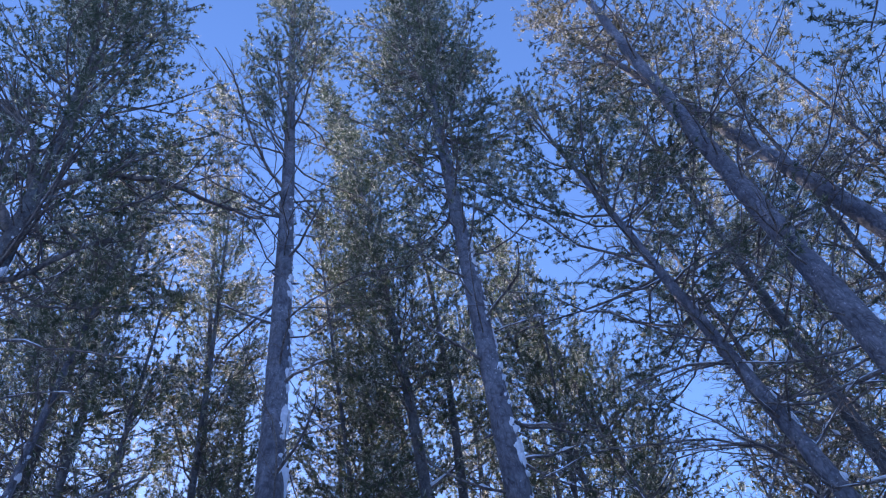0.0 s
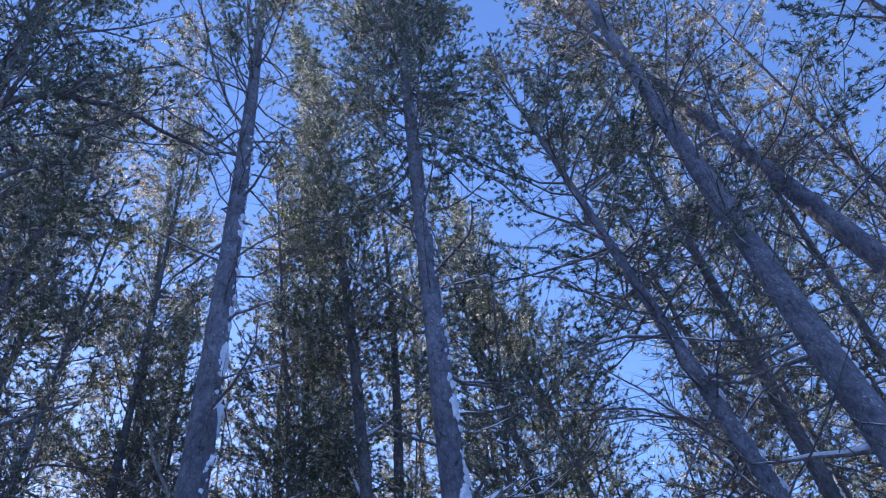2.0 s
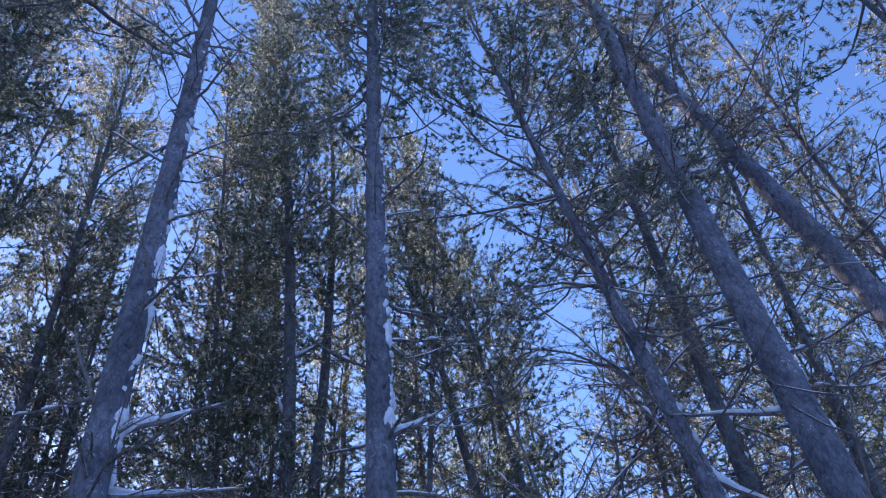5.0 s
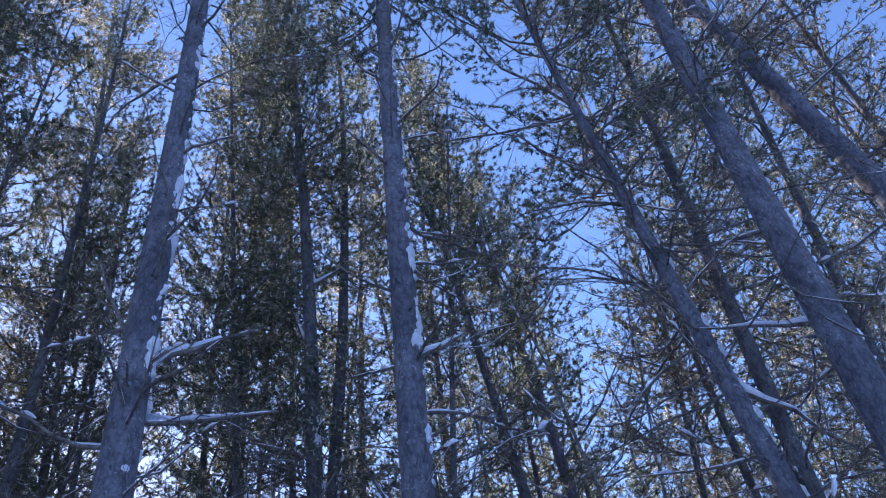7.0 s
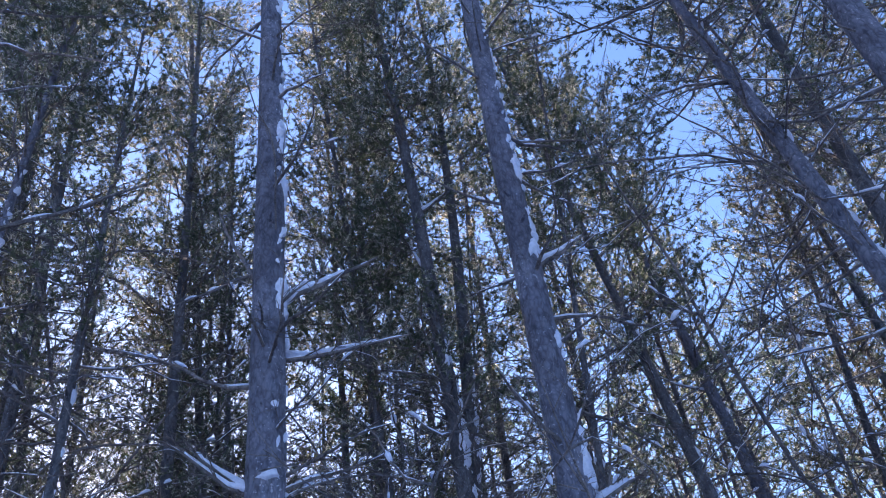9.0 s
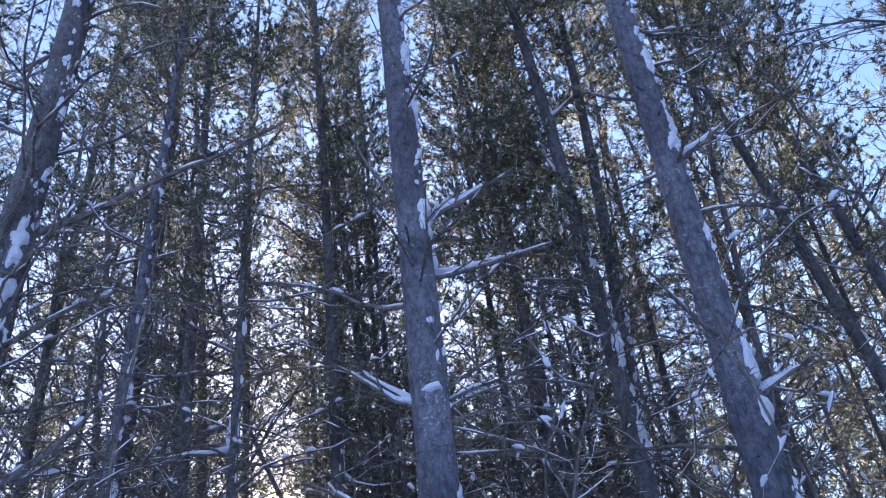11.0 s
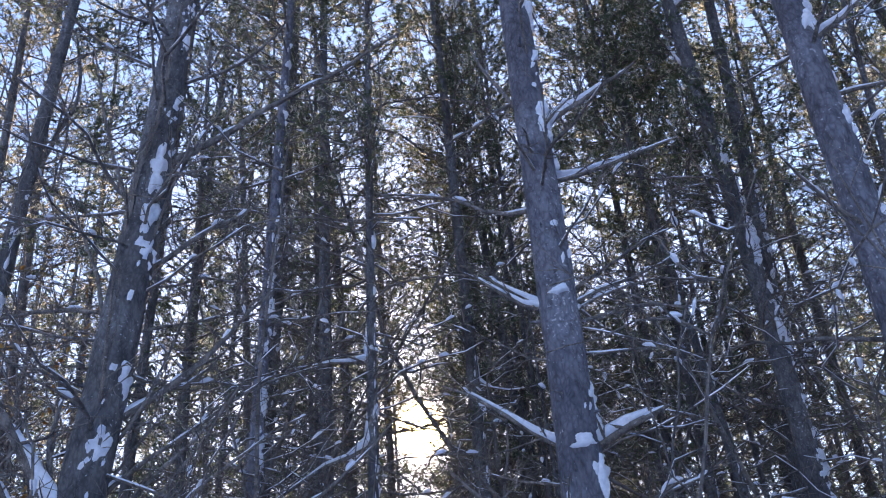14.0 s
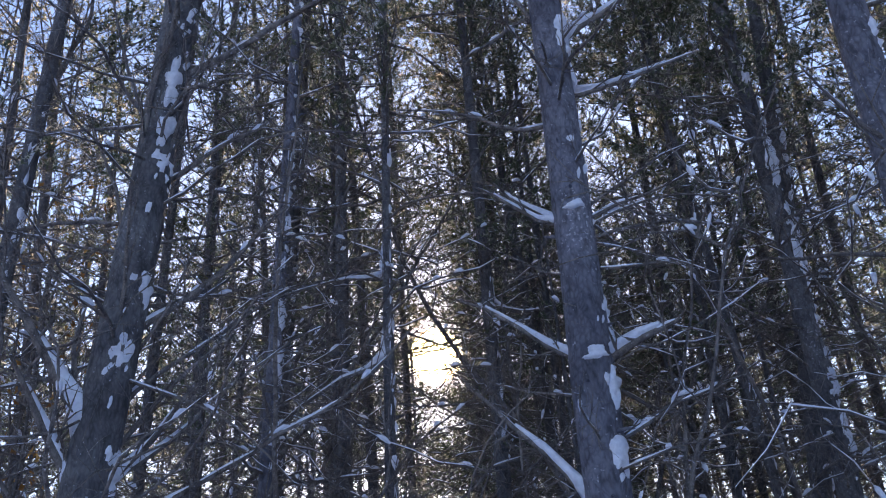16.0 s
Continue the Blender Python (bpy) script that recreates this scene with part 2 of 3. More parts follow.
# ---------------- trees ----------------
class Tree:
    """A pine: curved trunk, dead lower branches, live crown with needle bunches, stubs and snow."""

    def __init__(self, seed, bend, height, radius, crown_from, crown_width, mat=None, needles=None):
        self.rng = np.random.default_rng(seed)
        self.bend, self.height, self.radius = bend, height, radius
        self.crown_from, self.crown_width = crown_from, crown_width
        self.mat, self.needles = mat or BARK, needles or NEEDLE
        self.root, self.origin = None, np.zeros(3)

    def at(self, z):
        (x1, x2), (y1, y2) = self.bend
        z = np.asarray(z, float)
        return np.stack([x1 * z + x2 * z * z, y1 * z + y2 * z * z, z], -1)

    def thick(self, z):
        u = np.clip(np.asarray(z, float) / self.height, 0, 1)
        return self.radius * (1 - u) ** 0.8 * (1 + 0.3 * np.exp(-np.asarray(z, float) / 0.35)) + 0.006

    def plant(self, x, y, label):
        self.root = new("pine_tree")
        self.root.location = (x, y, 0)
        self.origin = np.array([x, y, 0.0])
        tagged(self.root, label, "tree", "pine trees of the forest")
        return self.root

    def trunk(self, sides=16, step=0.22, rough=0.05):
        s, rng = Soup(), self.rng
        z = np.arange(-0.2, self.height, step)
        c, r = self.at(z), self.thick(z)
        ang = np.arange(sides) * 2 * np.pi / sides
        lump = 1 + rough * rng.normal(size=(len(z), sides)) * 0.3
        low = 1 + rough * np.array([[noise.noise(Vector((3 * math.cos(a), 3 * math.sin(a), zz * 1.3 + self.radius * 99))) for a in ang] for zz in z])
        rr = r[:, None] * lump * low
        v = np.stack([c[:, :1] + rr * np.cos(ang), c[:, 1:2] + rr * np.sin(ang), np.repeat(z[:, None], sides, 1)], -1)
        k = len(z)
        i, j = np.meshgrid(np.arange(k - 1), np.arange(sides), indexing="ij")
        j2 = (j + 1) % sides
        s.add(v, np.stack([i * sides + j, i * sides + j2, (i + 1) * sides + j2, (i + 1) * sides + j], -1).reshape(-1, 4))
        # stubs of broken branches
        for zz in np.arange(1.5, self.crown_from, 0.35):
            for _ in range(rng.integers(0, 3)):
                a = rng.uniform(0, 2 * np.pi)
                d = np.array([math.cos(a), math.sin(a), rng.uniform(-0.1, 0.5)])
                p = self.at(zz) + d * self.thick(zz) * 0.7
                s.tube(limb(rng, p, d, rng.uniform(0.05, 0.16), 3, 0.1), [0.02, 0.015, 0.011, 0.004], 5)
        return part("trunk", s, self.mat, self.root, "grey-brown scaly bark")

    def dead_branch(self, z, heading, length, rise, r=0.02, twigs=7, snow=0.35, droop=-0.04, crook=0.19):
        """One bare branch with its side twigs, and the snow on it. heading: degrees from +y towards +x."""
        rng = self.rng
        h = radians(heading)
        d = unit((math.sin(h), math.cos(h), rise))
        p = self.at(z) + np.array([d[0], d[1], 0]) * self.thick(z) * 0.6
        s, w = Soup(), Soup()
        self.bare(s, w, p, d, length, r, twigs, snow, droop, crook=crook)
        if snow > 0.85:
            q = s.verts[0].reshape(-1, 5, 3).mean(1)
            z0 = float(p[2])
            up = [self.at(z0 + e) + np.array([d[0], d[1], 0]) * (self.thick(z0 + e) * 0.97) for e in (0.06, 0.14, 0.24, 0.36)]
            n = min(3, len(q) - 1)
            line = np.array([q[n] + (0, 0, r), *[q[i] + (0, 0, r * 1.2) for i in range(n - 1, 0, -1)], *up])
            fat = np.concatenate([np.linspace(r * 0.4, r * 1.2, n), np.array([2.1, 1.7, 1.0, 0.25]) * r]) * rng.uniform(0.8, 1.2, n + 4)
            w.tube(line, fat, 7, True)
        ob = part("branch", s, TWIG, self.root)
        if w.count:
            part("snow", w, SNOW, ob, "snow lying on the branch", kind="stuff")
        return ob

    def bare(self, s, w, p, d, length, r, twigs, snow, droop=-0.03, sides=5, crook=0.19):
        rng = self.rng
        n = max(4, int(length * 5))
        pts = limb(rng, p, d, length, n, crook, droop)
        rad = r * np.linspace(1, 0.25, n + 1) ** 0.8
        s.tube(pts, rad, sides)
        if snow > 0:
            snow_line(rng, w, pts, rad, snow, 6 if sides > 4 else 3)
        if snow > 0.2 and sides > 3:   # lumps caught where twigs part
            for _ in range(rng.integers(0, 3)):
                i = rng.integers(1, n)
                along = unit(pts[i + 1] - pts[i]) * rng.uniform(0.03, 0.06)
                top = pts[i] + np.array([0, 0, rad[i] + 0.006])
                fat = rng.uniform(0.009, 0.02)
                w.tube([top - along, top - along * 0.4 + (0, 0, 0.006), top + along * 0.4 + (0, 0, 0.008), top + along], [fat * 0.3, fat * 0.9, fat, fat * 0.3], 6, True)
        B, M, T, R = [], [], [], []

        def twig(q, d, L, rr):
            m = q + d * L * 0.5
            d2 = unit(d + rng.normal(size=3) * 0.3 + np.array([0, 0, 0.05]))
            B.append(q), M.append(m), T.append(m + d2 * L * 0.5), R.append(rr)
            return m, d2

        for _ in range(twigs):
            u = rng.uniform(0.12, 1.0)
            i = min(int(u * n), n - 1)
            q = pts[i] + (pts[i + 1] - pts[i]) * rng.random()
            dd = unit(unit(pts[i + 1] - pts[i]) * rng.uniform(0.2, 0.9) + rng.normal(size=3) * 0.6 + np.array([0, 0, 0.1]))
            L = length * rng.uniform(0.18, 0.5) * (1.15 - 0.5 * u)
            rr = max(r * 0.36 * (1.1 - 0.6 * u), 0.003)
            m, d2 = twig(q, dd, L, rr)
            for _ in range(rng.integers(1, 4)):
                twig(q + (m - q) * rng.uniform(0.3, 1), unit(dd + rng.normal(size=3) * 0.7), L * rng.uniform(0.3, 0.6), rr * 0.65)
        ok = clear_of_sun(np.array(M) + self.origin)
        s.spikes(rng, np.array(B)[ok], np.array(M)[ok], np.array(T)[ok], np.array(R)[ok], sides < 5)

    def dead_zone(self, lo, hi, per_metre=4.0, length=1.2, snow=0.4, joined=False, twigs=7, r=0.014):
        """The bare lower branches, each a part of its own, or joined on far trees."""
        rng = self.rng
        s, w = Soup(), Soup()
        for z in np.arange(lo, hi, 1.0 / per_metre):
            z = z + rng.uniform(-0.1, 0.1)
            L = length * rng.uniform(0.4, 1.25)
            rise = rng.uniform(-0.25, 0.45)
            if joined:
                a = rng.uniform(0, 2 * np.pi)
                d = unit((math.cos(a), math.sin(a), rise))
                self.bare(s, w, self.at(z), d, L, r * rng.uniform(0.6, 1.2), twigs, snow, rng.uniform(-0.05, 0.05), 3)
            else:
                self.dead_branch(z, rng.uniform(0, 360), L, rise, r * rng.uniform(0.7, 1.4), twigs, snow, rng.uniform(-0.05, 0.04))
        if s.count:
            part("dead_wood", s, TWIG, self.root, "bare twiggy dead branches", kind="stuff")
        if w.count:
            part("snow", w, SNOW, self.root, "snow on the dead branches", kind="stuff")

    def crown(self, per_metre=11, blades=16, tuft=0.076, gap=0.115, width=0.008, fine=True):
        """Live limbs that turn up at their ends, with twigs set with needle bunches."""
        rng = self.rng
        s, leaf = Soup(), Soup()
        P, D, B, M, T, R = [], [], [], [], [], []
        top = self.height
        span = top - self.crown_from
        z = self.crown_from
        n = 5 if fine else 3
        while z < top - 0.15:
            u = (z - self.crown_from) / span
            # narrow below, widest a third of the way up, pointed at the top
            prof = (0.75 + 0.25 * min(u / 0.25, 1)) * (1 - max(u - 0.3, 0) / 0.7) ** 0.7 + 0.1
            L = self.crown_width * prof * rng.uniform(0.6, 1.25)
            a = rng.uniform(0, 2 * np.pi)
            rise = 0.05 + 0.75 * u + rng.uniform(-0.2, 0.25)
            pts = limb(rng, self.at(z), (math.cos(a), math.sin(a), rise), L, n, 0.2, 0.10)
            s.tube(pts, (0.005 + 0.007 * L) * np.linspace(1, 0.3, n + 1), 4 if fine else 3)
            count = int(4 + 6 * L) if fine else int(3 + 3 * L)
            v = 0.15 + 0.85 * (np.arange(count) + rng.random(count)) / count
            i = np.minimum((v * n).astype(int), n - 1)
            q = pts[i] + (pts[i + 1] - pts[i]) * (v * n - i)[:, None]
            ax = pts[i + 1] - pts[i]
            ax /= np.linalg.norm(ax, axis=1)[:, None]
            side = np.stack([ax[:, 1], -ax[:, 0], np.zeros(count)], 1) * rng.choice((-1, 1), (count, 1))
            dd = ax * rng.uniform(0.4, 0.9, (count, 1)) + side * rng.uniform(0.3, 1, (count, 1)) + rng.normal(size=(count, 3)) * 0.22
            dd[:, 2] += rng.uniform(-0.1, 0.45, count)
            dd /= np.linalg.norm(dd, axis=1)[:, None]
            tl = (0.16 + 0.36 * L * (1.1 - v)) * rng.uniform(0.7, 1.3, count)
            mid = q + dd * (tl * 0.5)[:, None]
            d2 = dd + rng.normal(size=(count, 3)) * 0.15
            d2[:, 2] += 0.2
            d2 /= np.linalg.norm(d2, axis=1)[:, None]
            tip = mid + d2 * (tl * 0.5)[:, None]
            B.append(q), M.append(mid), T.append(tip), R.append(np.full(count, 0.0045))
            for k in range(count):
                m = max(2, int(tl[k] / gap))
                e = np.linspace(0.35, 1.0, m)[:, None]
                P.append(np.where(e < 0.5, q[k] + (mid[k] - q[k]) * e * 2, mid[k] + (tip[k] - mid[k]) * (e * 2 - 1)))
                D.append(np.repeat(d2[k][None], m, 0))
            P.append(pts[-1:])
            D.append(unit(pts[-1] - pts[-2])[None])
            z += rng.exponential(1.0 / (per_metre * (0.3 + 0.7 * min(u / 0.4, 1))))
        P, D = np.concatenate(P), np.concatenate(D)
        P = P + rng.normal(size=P.shape) * 0.015
        keep = clear_of_sun(P + self.origin)
        leaf.tufts(rng, P[keep], D[keep], tuft, blades, width)
        B, M, T, R = (np.concatenate(q) for q in (B, M, T, R))
        free = clear_of_sun(M + self.origin)
        s.spikes(rng, B[free], M[free], T[free], R[free] * (1 if fine else 1.5), True)
        part("crown_wood", s, TWIG, self.root, "thin live limbs of the crown", kind="stuff")
        part("crown", leaf, self.needles, self.root, "frosted green needle bunches", smooth=False, kind="stuff")

    def driven_snow(self, lo, hi, heading, cover=0.3, wide=110, thick=0.04, step=0.032, cols=19):
        """Snow driven against one side of the trunk: ragged patches, thickest over stubs and scales."""
        s = Soup()
        z = np.arange(lo, hi, step)
        ang = np.linspace(-wide / 2, wide / 2, cols)
        seed = self.radius * 777 + self.height
        v = np.zeros((len(z), cols, 3))
        c, r = self.at(z), self.thick(z)
        for i, zz in enumerate(z):
            for j, a in enumerate(ang):
                x = math.radians(a) * r[i]
                m = noise.noise(Vector((x * 8, zz * 6.0, seed))) * 0.65 + noise.noise(Vector((x * 22, zz * 15, seed + 5))) * 0.6 + noise.noise(Vector((x * 52, zz * 30, seed + 9))) * 0.3
                m -= (1 - 2 * cover) * 0.5 + 0.5 * abs(a / (wide / 2)) ** 3
                h = math.radians(heading + a)
                out = r[i] * 0.98 + (min(m * 0.16, 1.0) if m > 0 else max(m * 0.6, -1) ) * (thick if m > 0 else 0.06) + (0.35 * thick if m > 0 else 0)
                out += thick * min(max(m, 0) * 1.3, 1)
                v[i, j] = c[i, 0] + math.sin(h) * out, c[i, 1] + math.cos(h) * out, zz
        k = len(z)
        i, j = np.meshgrid(np.arange(k - 1), np.arange(cols - 1), indexing="ij")
        s.add(v, np.stack([i * cols + j + 1, i * cols + j, (i + 1) * cols + j, (i + 1) * cols + j + 1], -1).reshape(-1, 4))
        return part("snow", s, SNOW, self.root, "snow driven against the bark in ragged patches")

    def snow_patch(self, z, heading, tall, wide, thick=0.03, rows=13, cols=11):
        """A lump of snow plastered on the trunk, with an uneven edge that runs down in tongues."""
        s = Soup()
        h0, v = radians(heading), []
        for i in range(rows):
            for j in range(cols):
                a, b = i / (rows - 1) * 2 - 1, j / (cols - 1) * 2 - 1
                zz = z + a * tall * 0.5
                r = float(self.thick(zz))
                m = 0.55 - abs(a) ** 2 - abs(b) ** 2 * (1.0 + 0.5 * a) + 0.9 * noise.noise(Vector((a * 1.9 + z * 7, b * 1.9, heading))) + 0.4 * noise.noise(Vector((a * 5 + z, b * 5, heading + 3)))
                h = h0 + b * wide * 0.42 / r
                out = r * 0.98 + (thick * min(m * 1.6, 1) ** 0.5 if m > 0 else max(m, -0.7) * 0.06)
                c = self.at(zz)
                v.append((c[0] + math.sin(h) * out, c[1] + math.cos(h) * out, zz))
        f = [(i * cols + j + 1, i * cols + j, (i + 1) * cols + j, (i + 1) * cols + j + 1) for i in range(rows - 1) for j in range(cols - 1)]
        s.add(v, f)
        return part("snow", s, SNOW, self.root, "lump of snow plastered on the bark")


# ---------------- ground ----------------
def ground():
    bm = bmesh.new()
    n = 60

    g = sorted({round(math.copysign(abs(i / n * 2 - 1) ** 3 * 600, i - n / 2), 3) for i in range(n + 1)})
    vs = [[bm.verts.new((x, y, -0.05 + 0.12 * noise.noise(Vector((x * 0.25, y * 0.25, 0))))) for y in g] for x in g]
    for i in range(len(g) - 1):
        for j in range(len(g) - 1):
            f = bm.faces.new((vs[i][j], vs[i + 1][j], vs[i + 1][j + 1], vs[i][j + 1]))
            f.smooth = True
    me = bpy.data.meshes.new("ground")
    bm.to_mesh(me)
    me.materials.append(SNOW)
    return tagged(new("ground", me), "snow-covered forest floor", "ground", kind="structure")


ground()

# ---------------- the near trees ----------------
# base x, y; bend in x and y; height, trunk radius, start and width of the crown, seed
NEAR = {
    "A": (-1.92, 5.27, 0.0368, -0.00134, 0.0114, -0.00042, 23.5, 0.152, 11.5, 1.5, 11, 0, 0, "tall thick pine with grey bark, snow in its forks"),
    "B": (0.06, 5.62, 0.0364, 0.00021, -0.0031, -0.00002, 24.5, 0.133, 9.6, 1.5, 12, 0, 0, "tall pine with snow patches and dense frosted crown"),
    "C": (3.30, 4.77, -0.0174, 0.00187, 0.0125, -0.00134, 20.5, 0.155, 10.4, 1.4, 13, 1, 0, "tall leaning pine with pale flecked bark"),
    "C2": (5.34, 4.65, -0.0862, -0.00063, 0.0736, 0.00054, 20.0, 0.165, 10.6, 1.5, 14, 1, 0, "leaning pine with sunlit branch tips"),
    "D": (3.04, 5.19, -0.0810, 0.00044, 0.0401, -0.00022, 14.0, 0.101, 7.4, 1.75, 15, 0, 0, "slender pine leaning over, frosted crown, snow on trunk"),
    "H": (-0.88, 8.96, 0.0502, -0.00349, 0.0036, -0.00025, 25.1, 0.115, 6.5, 1.25, 16, 0, 1, "dark pine with snow driven on its trunk"),
    "Hb": (-1.52, 9.58, 0.1869, -0.00604, 0.0019, -0.00006, 18.9, 0.115, 6.5, 1.20, 17, 0, 1, "slender dark pine beside a snow-streaked pine"),
    "L": (-4.45, 3.28, 0.1020, -0.00569, 0.1138, -0.00634, 19.0, 0.15, 8.5, 1.9, 18, 0, 1, "old forked pine with snow-plastered rugged bark"),
    "M": (-4.85, 5.60, 0.0309, 0.00065, 0.0245, 0.00052, 17.0, 0.066, 7.5, 1.30, 19, 0, 0, "straight dark pine banded with snow patches"),
    "N": (-4.49, 9.49, 0.0241, -0.00097, 0.0107, -0.00043, 21.2, 0.1, 5.0, 1.5, 20, 0, 1, "slender dark pine with bare lower branches, dusted with snow"),
    "N2": (-3.91, 6.05, 0.0223, 0.00038, 0.0133, 0.00023, 12.5, 0.055, 6.0, 1.00, 21, 0, 1, "slender dark pine with bare lower branches, dusted with snow"),
    "J": (2.97, 10.59, -0.0177, -0.00389, 0.0045, 0.00100, 19.3, 0.105, 6.5, 1.6, 22, 0, 0, "slender dark pine with bare lower branches, dusted with snow"),
    "J0": (2.30, 9.23, -0.0827, -0.00084, 0.0163, 0.00017, 16.0, 0.095, 6.5, 1.35, 23, 0, 1, "slender dark pine with bare lower branches, dusted with snow"),
    "G": (-7.25, 8.30, 0.0631, -0.00126, 0.0479, -0.00096, 22.0, 0.2, 8, 1.90, 24, 0, 1, "slender dark pine with bare lower branches, dusted with snow"),
    "S": (-6.78, 4.26, 0.0203, 0.00021, 0.0301, 0.00032, 17.0, 0.1, 5.5, 1.40, 25, 0, 1, "slender dark pine with bare lower branches, dusted with snow"),
    "R": (5.26, 7.94, 0.0506, 0.00064, -0.0396, -0.00050, 17.0, 0.1, 6.0, 1.6, 26, 1, 1, "slender dark pine with bare lower branches, dusted with snow"),
    "Q": (3.98, 7.52, 0.0191, 0.00032, -0.0114, -0.00019, 18.0, 0.12, 6.5, 1.5, 27, 0, 1, "slender dark pine with bare lower branches, dusted with snow"),
    "T": (4.50, 2.99, 0.0, 0.0, 0.0, 0.0, 10.6, 0.06, 6.5, 1.35, 77, 0, 1, "dark pine reaching in with frosted branch tips"),
    "P1": (-1.33, 9.74, -0.0512, 0.0, -0.0113, 0.0, 19.5, 0.06, 4.5, 1.20, 61, 0, 1, "slender pine filling the stand with frosted foliage"),
    "P7": (-4.19, 11.36, -0.0512, 0.0, -0.0271, 0.0, 31.6, 0.08, 4.5, 1.70, 67, 1, 1, "slender pine filling the stand with frosted foliage"),
    "P5": (0.12, 9.14, 0.1179, 0.0, -0.0224, 0.0, 14.0, 0.055, 5.5, 1.10, 65, 0, 1, "slender pine filling the stand with frosted foliage"),
    "R1": (-2.11, 12.15, 0.0420, 0.0, -0.0015, 0.0, 15.0, 0.06, 4.0, 1.40, 71, 0, 1, "slender pine filling the stand with frosted foliage"),
    "R2": (-1.58, 13.30, 0.1198, 0.0, -0.0077, 0.0, 14.8, 0.05, 6.5, 1.50, 72, 1, 1, "slender pine filling the stand with frosted foliage"),
    "R4": (-6.55, 9.24, 0.0, 0.0, 0.0, 0.0, 13.0, 0.090, 3.5, 1.30, 74, 0, 1, "slender pine filling the stand with frosted foliage"),
    "R5": (-8.24, 8.48, 0.0, 0.0, 0.0, 0.0, 13.0, 0.090, 3.5, 1.30, 75, 0, 1, "slender pine filling the stand with frosted foliage"),
    "P8": (-2.04, 10.31, 0.0254, 0.0, 0.0039, 0.0, 25.0, 0.065, 4.5, 1.30, 68, 0, 1, "slender pine filling the stand with frosted foliage"),
    "P9": (3.85, 11.45, 0.1085, 0.0, -0.0512, 0.0, 12.7, 0.090, 4.5, 1.60, 69, 1, 1, "slender pine filling the stand with frosted foliage"),
}
WIND = 99   # the side on which the snow was driven against the trunks
COVER = {"A": 0.2, "B": 0.3, "C": 0.21, "C2": 0.17, "D": 0.24, "H": 0.37, "Hb": 0.28, "L": 0.2, "M": 0.3}
CLEAN = ("A", "B", "C", "C2")
trees, feet = {}, []
for k, (x, y, x1, x2, y1, y2, h, r, cf, cw, seed, needles, bark, label) in NEAR.items():
    t = Tree(seed, ((x1, x2), (y1, y2)), h, r, cf, cw, (BARK, BARK_DARK)[bark], (NEEDLE, NEEDLE_WARM)[needles])
    t.plant(x, y, label)
    t.trunk(16 if r > 0.1 else 10)
    dense = {"A": 9, "B": 24, "C": 7, "C2": 6.5, "T": 9, "H": 17, "M": 10, "P1": 13, "P5": 5, "P7": 7, "P8": 16, "S": 11, "G": 9, "D": 13, "Q": 10, "P9": 10, "N": 10, "J": 11, "J0": 9, "R1": 9, "R2": 3.5, "R4": 7, "L": 17}.get(k, 7.5)
    if math.hypot(x, y) > 8.5:
        t.crown(dense, 13, 0.085, 0.115, 0.0092)
    else:
        t.crown(dense)
    if k in CLEAN:
        t.dead_zone(2.2, cf + 1.0, 2.6, 1.0)
    elif k != "T":
        t.dead_zone(1.6, cf + 1.5, 5.0, 1.6, twigs=12, r=0.011)
    if k in ("L", "M", "H", "Hb", "N2"):
        t.dead_zone(2.0, 7.0, 3.5, 1.7, 0.6, twigs=14, r=0.011)
    if k == "A":
        t.dead_zone(2.2, 5.6, 5.0, 1.1, 0.55, twigs=9, r=0.011)
        t.dead_zone(8.5, 14.5, 3.2, 1.9, 0.1, twigs=16, r=0.009)
    if k == "D":
        t.dead_zone(5.0, 9.5, 4.5, 1.9, 0.15, twigs=14, r=0.01)
    if k == "C":
        t.dead_zone(6.5, 12.0, 5.0, 1.7, 0.15, twigs=14, r=0.01)
    t.driven_snow(2.0, min(cf + 1, 12), WIND, COVER.get(k, 0.2), step=0.032 if k in COVER else 0.07, cols=19 if k in COVER else 11)
    trees[k] = t
    feet.append((x, y))

# heavier branches: height, heading, length, rise, radius, share under snow
for z, way, long, rise, r, white in (
    (5.62, 73.0, 1.0270000000000001, 0.47, 0.034, 0.95),
    (5.79, 73.0, 2.483, 7.68, 0.013, 0.0),
    (5.11, 73.0, 0.9880000000000001, 0.1, 0.026, 0.95),
    (5.75, -107.0, 1.3, 1.86, 0.026, 0.3),
    (4.04, -107.0, 0.65, 1.03, 0.026, 0.9),
    (4.07, 73.0, 0.9750000000000001, 0.67, 0.02, 0.7),
    (3.93, 73.0, 1.3, 0.4, 0.016, 0.6),
    (3.05, 73.0, 0.5720000000000001, 0.53, 0.045, 0.95),
    (3.08, -107.0, 0.9750000000000001, 0.84, 0.026, 0.95),
):
    trees["A"].dead_branch(z, way, long, rise, r * 0.85, 10, white, droop=0.012, crook=0.115)
